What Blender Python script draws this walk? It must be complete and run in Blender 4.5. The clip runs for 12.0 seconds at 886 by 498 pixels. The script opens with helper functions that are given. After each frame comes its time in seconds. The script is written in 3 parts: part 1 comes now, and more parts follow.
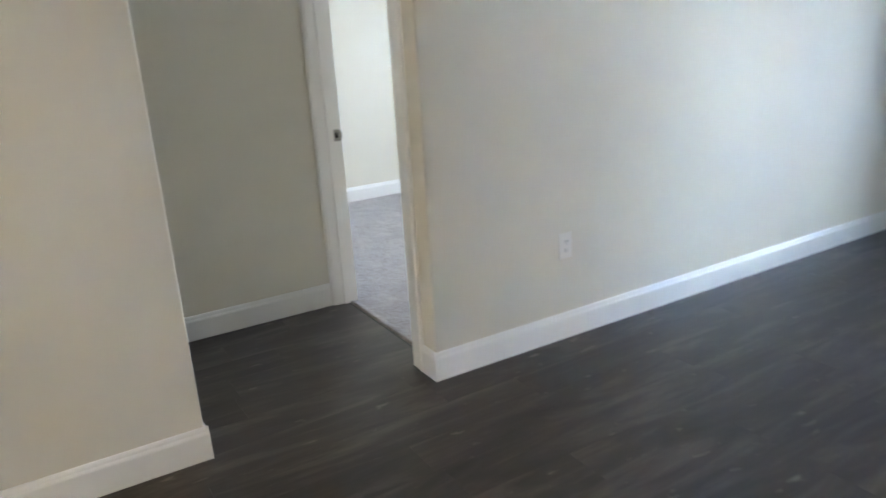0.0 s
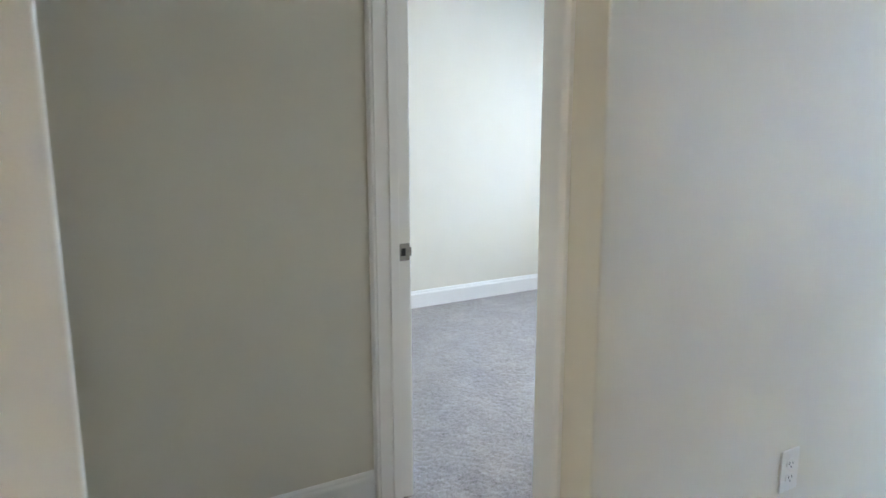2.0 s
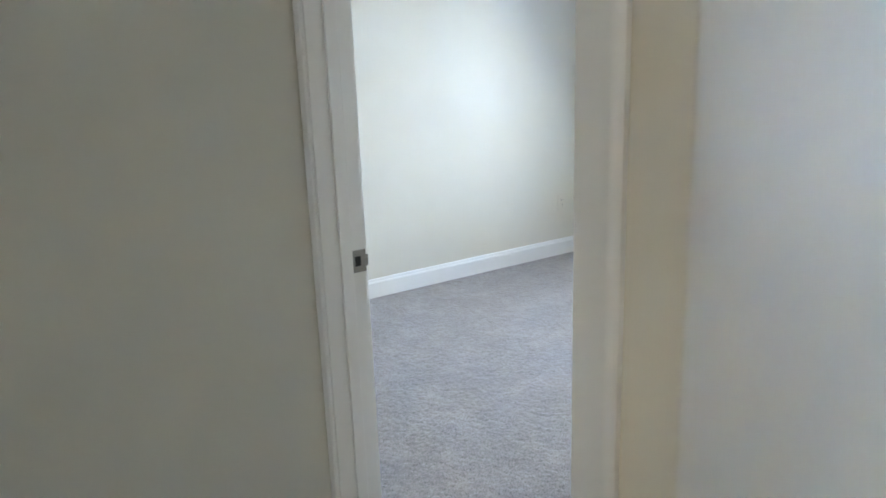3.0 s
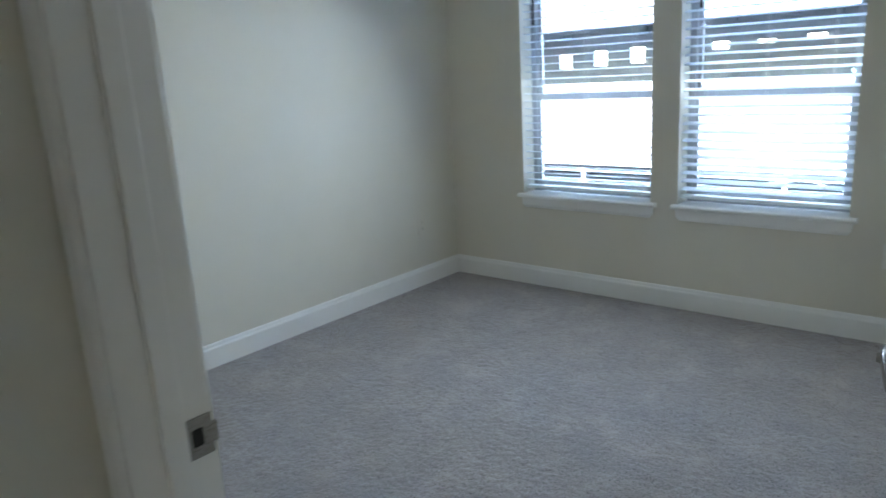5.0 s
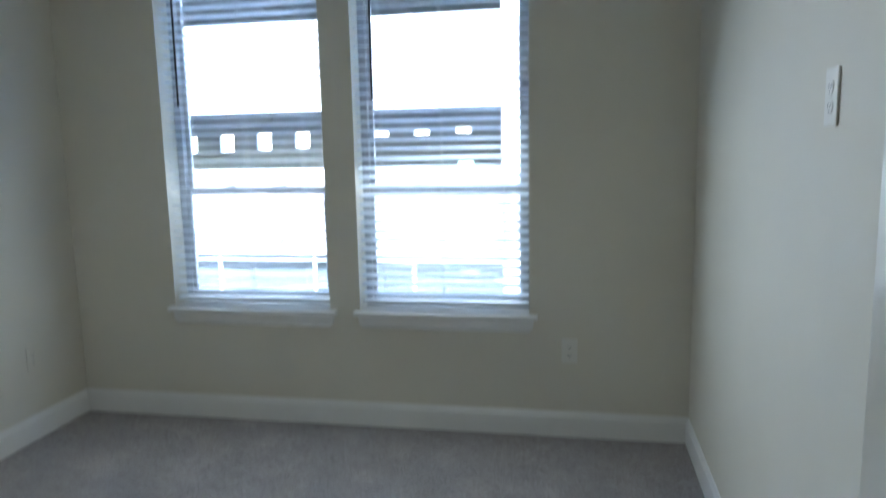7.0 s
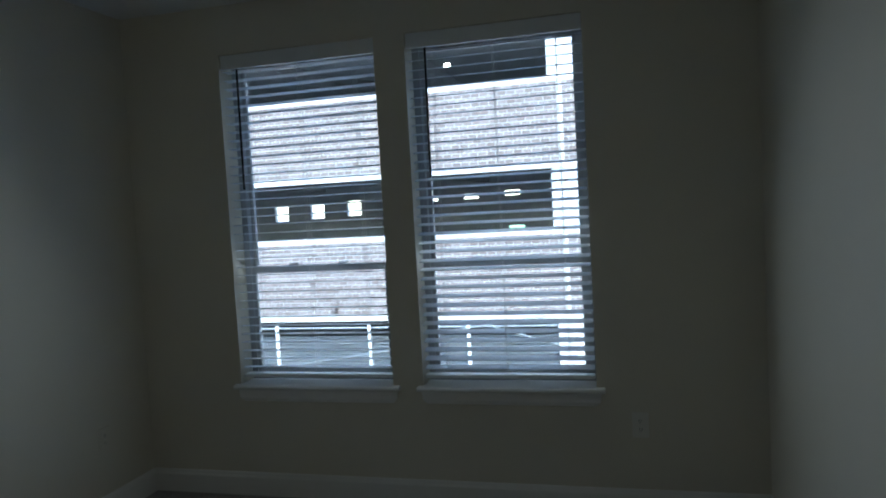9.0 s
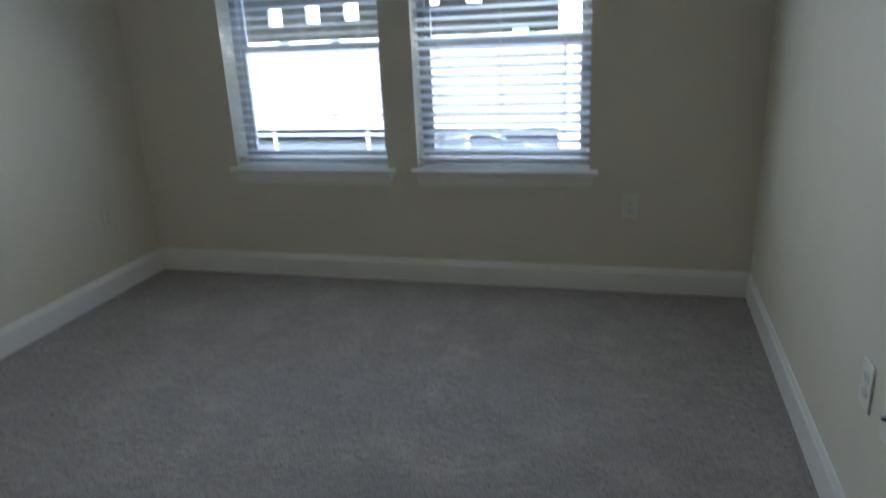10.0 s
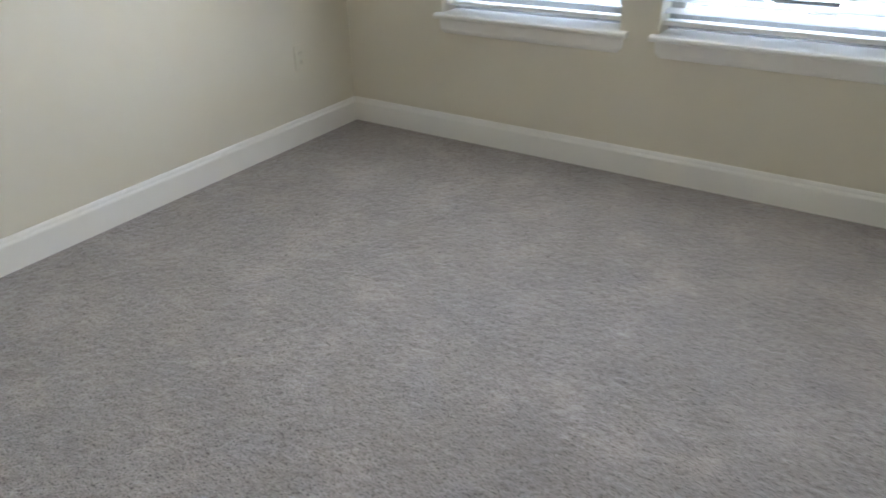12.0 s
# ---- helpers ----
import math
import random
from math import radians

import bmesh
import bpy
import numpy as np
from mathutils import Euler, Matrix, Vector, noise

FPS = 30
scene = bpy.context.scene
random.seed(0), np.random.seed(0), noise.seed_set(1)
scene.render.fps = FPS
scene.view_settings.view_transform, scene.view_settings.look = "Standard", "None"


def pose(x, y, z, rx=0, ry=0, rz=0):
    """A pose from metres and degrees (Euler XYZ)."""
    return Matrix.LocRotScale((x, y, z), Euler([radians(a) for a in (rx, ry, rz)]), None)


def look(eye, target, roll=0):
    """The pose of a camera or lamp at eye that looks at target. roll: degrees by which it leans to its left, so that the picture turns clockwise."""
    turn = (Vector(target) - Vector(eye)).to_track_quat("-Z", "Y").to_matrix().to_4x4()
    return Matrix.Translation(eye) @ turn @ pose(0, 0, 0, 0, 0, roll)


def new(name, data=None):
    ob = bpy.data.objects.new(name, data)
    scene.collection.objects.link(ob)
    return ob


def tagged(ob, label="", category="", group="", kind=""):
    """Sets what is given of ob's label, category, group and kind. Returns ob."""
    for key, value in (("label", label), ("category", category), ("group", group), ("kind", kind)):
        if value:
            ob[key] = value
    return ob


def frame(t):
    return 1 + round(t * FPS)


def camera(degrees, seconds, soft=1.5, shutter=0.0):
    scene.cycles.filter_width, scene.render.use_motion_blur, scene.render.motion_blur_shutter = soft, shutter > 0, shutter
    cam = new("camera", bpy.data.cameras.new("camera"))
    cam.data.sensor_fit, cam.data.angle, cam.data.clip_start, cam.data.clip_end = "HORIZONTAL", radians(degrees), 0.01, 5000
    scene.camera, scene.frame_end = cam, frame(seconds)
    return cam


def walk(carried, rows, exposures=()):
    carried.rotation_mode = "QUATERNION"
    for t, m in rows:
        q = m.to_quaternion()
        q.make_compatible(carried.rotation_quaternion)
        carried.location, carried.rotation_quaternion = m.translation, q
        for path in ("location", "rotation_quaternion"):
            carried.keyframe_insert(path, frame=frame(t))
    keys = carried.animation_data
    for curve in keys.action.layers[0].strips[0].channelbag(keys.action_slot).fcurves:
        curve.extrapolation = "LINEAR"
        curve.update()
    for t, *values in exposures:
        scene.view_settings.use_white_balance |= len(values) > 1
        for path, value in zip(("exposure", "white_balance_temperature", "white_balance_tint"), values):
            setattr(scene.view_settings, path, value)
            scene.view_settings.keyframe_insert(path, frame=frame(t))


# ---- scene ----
cam = camera(64.1, 12.0, shutter=0.4)
PATH = [
    (0, (2.42, -4.567, 1.362), (0.772, -3.602, 0.769), -3.4),
    (0.5, (2.15, -4.481, 1.338), (0.414, -3.657, 0.784), -1.6),
    (1, (1.814, -4.391, 1.353), (0.056, -3.562, 0.881), -0.6),
    (1.5, (1.479, -4.331, 1.353), (-0.272, -3.454, 0.947), 0.5),
    (2, (1.172, -4.242, 1.344), (-0.528, -3.261, 0.963), -0.1),
    (2.5, (0.908, -4.12, 1.341), (-0.745, -3.088, 0.889), -1.0),
    (4.3, (0.184, -3.808, 1.337), (-1.201, -2.430, 0.909), -4.4),
    (4.5, (0.125, -3.758, 1.333), (-1.23, -2.348, 0.914), -4.2),
    (5, (-0.064, -3.639, 1.343), (-1.326, -2.166, 0.858), -3.3),
    (5.3, (-0.177, -3.525, 1.313), (-1.236, -1.919, 0.767), -3.0),
    (5.5, (-0.224, -3.474, 1.297), (-1.137, -1.790, 0.702), -2.2),
    (6, (-0.378, -3.297, 1.273), (-0.915, -1.495, 0.579), -0.4),
    (6.5, (-0.454, -3.175, 1.318), (-0.801, -1.331, 0.643), 0.4),
    (7, (-0.498, -3.205, 1.380), (-0.866, -1.262, 1.083), -1.2),
    (7.2, (-0.516, -3.231, 1.388), (-0.865, -1.270, 1.212), -1.6),
    (8.8, (-0.539, -3.185, 1.431), (-1.011, -1.244, 1.345), -3.3),
    (9, (-0.546, -3.208, 1.432), (-1.051, -1.276, 1.316), -3.2),
    (9.5, (-0.523, -3.156, 1.368), (-1.096, -1.267, 1.086), -3.4),
    (10, (-0.523, -3.221, 1.282), (-1.029, -1.39, 0.656), -2.8),
    (10.5, (-0.514, -3.194, 1.25), (-0.95, -1.45, 0.375), -1.5),
    (11, (-0.512, -3.051, 1.219), (-1.01, -1.376, 0.245), -1.7),
    (11.5, (-0.533, -2.86, 1.221), (-1.309, -1.282, 0.268), -1.4),
    (12, (-0.682, -2.703, 1.192), (-1.667, -1.258, 0.221), -1.6),
]
EXPOSURES = [(0.0, 6.55, 5950, 9), (1.0, 6.65, 6050, 9), (2.0, 6.5, 5800, 8), (2.5, 6.5, 5750, 8), (4.5, 5.5, 5600, 4), (5.5, 5.3, 5600, 4),
             (6.5, 5.35, 5750, 5), (7.2, 4.85, 5650, 3), (8.8, 3.0, 5750, 1), (9.2, 3.0, 5800, 1), (9.5, 3.25, 5850, 2), (10.0, 4.4, 6050, 6),
             (10.5, 5.6, 6550, 10), (12.0, 5.75, 6650, 10)]
walk(cam, [(t, look(eye, target, roll)) for t, eye, target, roll in PATH], EXPOSURES)

# ---- daylight ----
SUN_ELEVATION, SUN_AZIMUTH = 54, 124      # degrees; azimuth clockwise from +y
world = bpy.data.worlds.new("sky")
scene.world = world
world.use_nodes = True
wn = world.node_tree
sky = wn.nodes.new("ShaderNodeTexSky")
sky.sky_type, sky.sun_disc = "NISHITA", False
sky.dust_density = 1.2
sky.sun_elevation, sky.sun_rotation = radians(SUN_ELEVATION), radians(SUN_AZIMUTH)
wn.nodes["Background"].inputs["Strength"].default_value = 0.15
wn.links.new(sky.outputs["Color"], wn.nodes["Background"].inputs["Color"])
sun = new("sun", bpy.data.lights.new("sun", "SUN"))
sun.data.energy, sun.data.angle, sun.data.color = 0.4, radians(16), (1.0, 0.95, 0.88)
az, el = radians(SUN_AZIMUTH), radians(SUN_ELEVATION)
sun_way = Vector((math.sin(az) * math.cos(el), math.cos(az) * math.cos(el), math.sin(el)))
sun.matrix_world = look(sun_way * 40, (0, 0, 0))

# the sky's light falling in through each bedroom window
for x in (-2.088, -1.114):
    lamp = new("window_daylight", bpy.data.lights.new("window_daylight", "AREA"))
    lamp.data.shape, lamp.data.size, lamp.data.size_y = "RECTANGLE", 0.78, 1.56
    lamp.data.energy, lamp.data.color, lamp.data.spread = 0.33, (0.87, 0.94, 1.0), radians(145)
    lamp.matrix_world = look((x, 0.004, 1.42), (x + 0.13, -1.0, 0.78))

# ---- plan, metres ----
BOARD = 0.013                 # baseboard thickness
X_EAST, X_WEST = 0.013, -3.058
Y_NORTH = 0.013
Y_ROOM, Y_HALL = -3.185, -3.302      # bedroom and hall faces of the door wall
X_LIVING = 0.155
X_DARK = -0.917
Y_BLOCK, X_BLOCK = -4.221, 0.156
CEILING = 2.50
JAMB_L, JAMB_R, DOOR_TOP = -0.886, -0.034, 2.045
WINDOWS = [(-2.501, -1.675), (-1.522, -0.706)]
SILL, HEAD = 0.580, 2.258
THRESHOLD = Y_ROOM - 0.036       # where the carpet ends in the doorway


# ---- materials ----
def material(name, color, rough=0.6, metal=0.0):
    m = bpy.data.materials.new(name)
    m.use_nodes = True
    b = m.node_tree.nodes["Principled BSDF"]
    b.inputs["Base Color"].default_value = (*color, 1)
    b.inputs["Roughness"].default_value = rough
    b.inputs["Metallic"].default_value = metal
    return m, m.node_tree, b


def node(tree, kind, **values):
    n = tree.nodes.new(kind)
    for key, value in values.items():
        if key in n.inputs:
            n.inputs[key].default_value = value
    return n


def place(tree, scale=(1, 1, 1), shift=None):
    g = tree.nodes.new("ShaderNodeNewGeometry")
    m = tree.nodes.new("ShaderNodeMapping")
    m.inputs["Scale"].default_value = scale
    tree.links.new(g.outputs["Position"], m.inputs["Vector"])
    if shift is not None:
        tree.links.new(shift, m.inputs["Location"])
    return m.outputs["Vector"]


def noise_at(tree, vector, scale, detail=4.0, rough=0.55):
    n = node(tree, "ShaderNodeTexNoise", Scale=scale, Detail=detail, Roughness=rough)
    tree.links.new(vector, n.inputs["Vector"])
    return n.outputs["Fac"]


def ramp(tree, fac, stops):
    r = tree.nodes.new("ShaderNodeValToRGB")
    while len(r.color_ramp.elements) < len(stops):
        r.color_ramp.elements.new(0.5)
    for e, (p, c) in zip(r.color_ramp.elements, stops):
        e.position, e.color = p, (*c, 1)
    tree.links.new(fac, r.inputs["Fac"])
    return r.outputs["Color"]


def mix(tree, fac, a, b, blend="MIX"):
    n = tree.nodes.new("ShaderNodeMix")
    n.data_type, n.blend_type = "RGBA", blend
    for socket, value in ((n.inputs[0], fac), (n.inputs[6], a), (n.inputs[7], b)):
        if isinstance(value, (int, float)):
            socket.default_value = value
        elif isinstance(value, tuple):
            socket.default_value = (*value, 1)
        else:
            tree.links.new(value, socket)
    return n.outputs[2]


def bump(tree, bsdf, height, strength, distance):
    n = node(tree, "ShaderNodeBump", Strength=strength, Distance=distance)
    tree.links.new(height, n.inputs["Height"])
    tree.links.new(n.outputs["Normal"], bsdf.inputs["Normal"])


def painted(name, color, rough, spread=0.04, grain=0.15):
    """Rolled paint: faint mottling at room scale, fine stipple relief."""
    m, t, b = material(name, color, rough)
    v = place(t)
    big = noise_at(t, v, 1.7, 3)
    lo = tuple(c * (1 - spread) for c in color)
    hi = tuple(min(1, c * (1 + spread)) for c in color)
    t.links.new(ramp(t, big, [(0.3, lo), (0.7, hi)]), b.inputs["Base Color"])
    bump(t, b, noise_at(t, v, 260, 3), grain, 0.001)
    return m


WALL = painted("wall_paint", (0.73, 0.68, 0.57), 0.62, 0.025, 0.25)
CEILING_PAINT = painted("ceiling_paint", (0.78, 0.77, 0.74), 0.8, 0.03, 0.3)
TRIM = painted("trim_paint", (0.86, 0.84, 0.80), 0.32, 0.02, 0.05)
DOOR_PAINT = painted("door_paint", (0.76, 0.73, 0.66), 0.30, 0.02, 0.06)
SASH_GREY = painted("sash_vinyl", (0.46, 0.46, 0.46), 0.4, 0.04, 0.03)
VINYL_WHITE = painted("window_vinyl", (0.82, 0.83, 0.82), 0.35, 0.03, 0.03)
PLATE_WHITE = painted("plate_plastic", (0.78, 0.75, 0.68), 0.3, 0.01, 0.0)
DARK_SLOT, _, _ = material("dark_slot", (0.015, 0.014, 0.013), 0.6)
CORD, _, _ = material("blind_cord", (0.7, 0.69, 0.66), 0.8)
WAND, _, _ = material("tilt_wand", (0.03, 0.03, 0.03), 0.25)


def make_slat():
    """White vinyl that lets a little of the daylight through."""
    m, t, b = material("blind_slat", (0.87, 0.88, 0.88), 0.4)
    glow_through = node(t, "ShaderNodeBsdfTranslucent")
    glow_through.inputs["Color"].default_value = (0.88, 0.91, 0.95, 1)
    s = t.nodes.new("ShaderNodeMixShader")
    s.inputs[0].default_value = 0.60
    t.links.new(b.outputs[0], s.inputs[1])
    t.links.new(glow_through.outputs[0], s.inputs[2])
    t.links.new(s.outputs[0], t.nodes["Material Output"].inputs["Surface"])
    bump(t, b, noise_at(t, place(t, (4, 60, 60)), 6, 3), 0.05, 0.001)
    return m


SLAT_WHITE = make_slat()


def make_nickel():
    m, t, b = material("satin_nickel", (0.32, 0.30, 0.275), 0.28, 1.0)
    v = place(t, (40, 40, 900))
    n = noise_at(t, v, 1.0, 2)
    r = node(t, "ShaderNodeMapRange")
    r.inputs["To Min"].default_value, r.inputs["To Max"].default_value = 0.25, 0.31
    t.links.new(n, r.inputs["Value"])
    t.links.new(r.outputs["Result"], b.inputs["Roughness"])
    return m


def make_carpet():
    m, t, b = material("carpet_pile", (0.36, 0.33, 0.30), 0.95)
    v = place(t)
    tuft = noise_at(t, v, 175, 2, 0.65)
    tread = noise_at(t, v, 4.5, 5, 0.66)
    patch = noise_at(t, v, 14, 4, 0.6)
    c = ramp(t, tuft, [(0.33, (0.075, 0.065, 0.060)), (0.43, (0.262, 0.231, 0.219)), (0.64, (0.385, 0.341, 0.323))])
    c = mix(t, 1.0, c, ramp(t, tread, [(0.38, (0.88, 0.88, 0.89)), (0.54, (0.99, 0.99, 0.99)), (0.64, (1.16, 1.15, 1.14))]), "MULTIPLY")
    c = mix(t, 1.0, c, ramp(t, patch, [(0.35, (0.94, 0.94, 0.94)), (0.65, (1.04, 1.04, 1.04))]), "MULTIPLY")
    t.links.new(c, b.inputs["Base Color"])
    b.inputs["Sheen Weight"].default_value = 0.5
    b.inputs["Specular IOR Level"].default_value = 0.1
    bump(t, b, noise_at(t, v, 420, 3, 0.7), 0.5, 0.003)
    return m


def make_plank():
    m, t, b = material("vinyl_plank", (0.055, 0.047, 0.042), 0.38)
    info = t.nodes.new("ShaderNodeObjectInfo")
    sh = t.nodes.new("ShaderNodeVectorMath")
    sh.operation = "SCALE"
    sh.inputs[0].default_value = (7.0, 31.0, 3.0)
    t.links.new(info.outputs["Random"], sh.inputs["Scale"])
    v = place(t, (7, 1.3, 1), sh.outputs["Vector"])
    broad = noise_at(t, v, 1.0, 5, 0.6)
    broad.node.inputs["Distortion"].default_value = 0.9
    v2 = place(t, (120, 5, 1), sh.outputs["Vector"])
    fine = noise_at(t, v2, 1.0, 4, 0.6)
    v3 = place(t, (30, 9, 1), sh.outputs["Vector"])
    fleck = noise_at(t, v3, 1.0, 3, 0.5)
    c = ramp(t, broad, [(0.30, (0.014, 0.011, 0.0095)), (0.50, (0.037, 0.030, 0.026)), (0.70, (0.098, 0.080, 0.069))])
    c = mix(t, 0.6, c, ramp(t, fine, [(0.3, (0.6, 0.6, 0.6)), (0.7, (1.2, 1.2, 1.2))]), "MULTIPLY")
    c = mix(t, ramp(t, fleck, [(0.67, (0, 0, 0)), (0.78, (0.6, 0.6, 0.6))]), c, (0.26, 0.22, 0.19))
    tone = ramp(t, info.outputs["Random"], [(0.0, (0.96, 0.96, 0.96)), (1.0, (1.04, 1.04, 1.04))])
    c = mix(t, 1.0, c, tone, "MULTIPLY")
    t.links.new(c, b.inputs["Base Color"])
    b.inputs["Specular IOR Level"].default_value = 0.55
    bump(t, b, fine, 0.15, 0.001)
    return m


def make_brick():
    m, t, b = material("pale_brick", (0.44, 0.38, 0.35), 0.9)
    g = t.nodes.new("ShaderNodeNewGeometry")
    info = t.nodes.new("ShaderNodeObjectInfo")
    add = t.nodes.new("ShaderNodeMath")
    add.operation = "ADD"
    t.links.new(g.outputs["Random Per Island"], add.inputs[0])
    t.links.new(info.outputs["Random"], add.inputs[1])
    fr = t.nodes.new("ShaderNodeMath")
    fr.operation = "FRACT"
    t.links.new(add.outputs[0], fr.inputs[0])
    c = ramp(t, fr.outputs[0], [(0.0, (0.170, 0.128, 0.110)), (0.5, (0.212, 0.166, 0.146)), (1.0, (0.262, 0.212, 0.190))])
    c = mix(t, 0.5, c, ramp(t, noise_at(t, place(t), 30, 4), [(0.3, (0.75, 0.75, 0.75)), (0.7, (1.15, 1.15, 1.15))]), "MULTIPLY")
    t.links.new(c, b.inputs["Base Color"])
    bump(t, b, noise_at(t, place(t), 90, 4), 0.5, 0.004)
    return m


def concrete(name, color, spread=0.15):
    m, t, b = material(name, color, 0.88)
    v = place(t)
    c = ramp(t, noise_at(t, v, 0.9, 6, 0.65), [(0.3, tuple(x * (1 - spread) for x in color)), (0.7, tuple(min(1, x * (1 + spread)) for x in color))])
    c = mix(t, 0.4, c, ramp(t, noise_at(t, v, 25, 4), [(0.3, (0.85, 0.85, 0.85)), (0.7, (1.1, 1.1, 1.1))]), "MULTIPLY")
    t.links.new(c, b.inputs["Base Color"])
    bump(t, b, noise_at(t, v, 70, 4), 0.3, 0.004)
    return m


def make_glass():
    m = bpy.data.materials.new("window_glass")
    m.use_nodes = True
    t = m.node_tree
    out = t.nodes["Material Output"]
    t.nodes.remove(t.nodes["Principled BSDF"])
    a = t.nodes.new("ShaderNodeBsdfTransparent")
    a.inputs["Color"].default_value = (0.975, 0.985, 0.985, 1)
    g = node(t, "ShaderNodeBsdfGlossy", Roughness=0.01)
    f = node(t, "ShaderNodeFresnel", IOR=1.45)
    s = t.nodes.new("ShaderNodeMixShader")
    t.links.new(f.outputs[0], s.inputs[0])
    t.links.new(a.outputs[0], s.inputs[1])
    t.links.new(g.outputs[0], s.inputs[2])
    t.links.new(s.outputs[0], out.inputs["Surface"])
    return m


def glow(name, color, strength):
    m, t, b = material(name, (0.8, 0.8, 0.8), 0.5)
    b.inputs["Emission Color"].default_value = (*color, 1)
    b.inputs["Emission Strength"].default_value = strength
    return m


NICKEL, CARPET, PLANK, BRICK, GLASS = make_nickel(), make_carpet(), make_plank(), make_brick(), make_glass()
PRECAST = concrete("white_precast", (0.58, 0.56, 0.53), 0.06)
MORTAR = concrete("pale_mortar", (0.66, 0.63, 0.58), 0.05)
CONCRETE = concrete("grey_concrete", (0.30, 0.30, 0.29))
DARK_CONCRETE = concrete("shaded_deck", (0.42, 0.42, 0.42))
ASPHALT = concrete("asphalt", (0.055, 0.055, 0.055))
PAVING = concrete("paving", (0.52, 0.50, 0.46))
GALVANISED, _, _ = material("galvanised_wire", (0.35, 0.37, 0.38), 0.5, 0.4)
TWIG = painted("dry_stem", (0.07, 0.05, 0.04), 0.9, 0.2)
POST_WHITE = painted("white_post", (0.75, 0.75, 0.73), 0.5)
LAMP_GLOW = glow("lamp_diffuser", (1.0, 0.97, 0.9), 6.0)
# Emission of the assumed living room lamp, set by the warmth it gives the walls.
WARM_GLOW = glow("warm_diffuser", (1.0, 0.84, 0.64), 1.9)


# ---- mesh helpers ----
def box(bm, x0, y0, z0, x1, y1, z1):
    v = [bm.verts.new((x, y, z)) for z in (z0, z1) for y in (y0, y1) for x in (x0, x1)]
    for f in ((0, 2, 3, 1), (4, 5, 7, 6), (0, 1, 5, 4), (1, 3, 7, 5), (3, 2, 6, 7), (2, 0, 4, 6)):
        bm.faces.new([v[i] for i in f])
    return v


def soft_box(bm, x0, y0, z0, x1, y1, z1, r=0.002, seg=2):
    t = bmesh.new()
    box(t, x0, y0, z0, x1, y1, z1)
    bmesh.ops.bevel(t, geom=t.edges[:], offset=r, segments=seg, affect="EDGES", profile=0.5)
    join(bm, t)


def join(bm, other, m=None):
    if m is not None:
        bmesh.ops.transform(other, matrix=m, verts=other.verts[:])
    tmp = bpy.data.meshes.new("tmp")
    other.to_mesh(tmp)
    other.free()
    bm.from_mesh(tmp)
    bpy.data.meshes.remove(tmp)


def tube(bm, a, b, r, seg=12, r2=None):
    a, b = Vector(a), Vector(b)
    t = bmesh.new()
    bmesh.ops.create_cone(t, cap_ends=True, segments=seg, radius1=r, radius2=r if r2 is None else r2, depth=(b - a).length)
    join(bm, t, Matrix.Translation((a + b) / 2) @ (b - a).to_track_quat("Z", "Y").to_matrix().to_4x4())


def extrude(bm, profile, way, length, origin, side, up=(0, 0, 1)):
    """A closed profile of (side, up) pairs drawn along way for length metres from origin."""
    w, s, u, o = Vector(way), Vector(side), Vector(up), Vector(origin)
    a = [bm.verts.new(o + s * p + u * q) for p, q in profile]
    b = [bm.verts.new(o + s * p + u * q + w * length) for p, q in profile]
    n = len(profile)
    for i in range(n):
        bm.faces.new((a[i], a[(i + 1) % n], b[(i + 1) % n], b[i]))
    bm.faces.new(a[::-1])
    bm.faces.new(b)


def mesh_of(name, bm, mat, smooth=False):
    bmesh.ops.recalc_face_normals(bm, faces=bm.faces[:])
    me = bpy.data.meshes.new(name)
    bm.to_mesh(me)
    bm.free()
    me.materials.append(mat)
    if smooth:
        for p in me.polygons:
            p.use_smooth = True
        me.set_sharp_from_angle(angle=radians(35))
    return me


def part(name, bm, mat, parent=None, label="", smooth=False):
    ob = new(name, mesh_of(name, bm, mat, smooth))
    if parent is not None:
        ob.parent = parent
    if label:
        ob["label"] = label
    return ob


def thing(name, label, category, at=None, group="", kind=""):
    ob = new(name)
    if at is not None:
        ob.matrix_world = at
    return tagged(ob, label, category, group, kind)


def structure(name, bm, mat, label, category, smooth=False):
    return tagged(part(name, bm, mat, None, "", smooth), label, category, kind="structure")


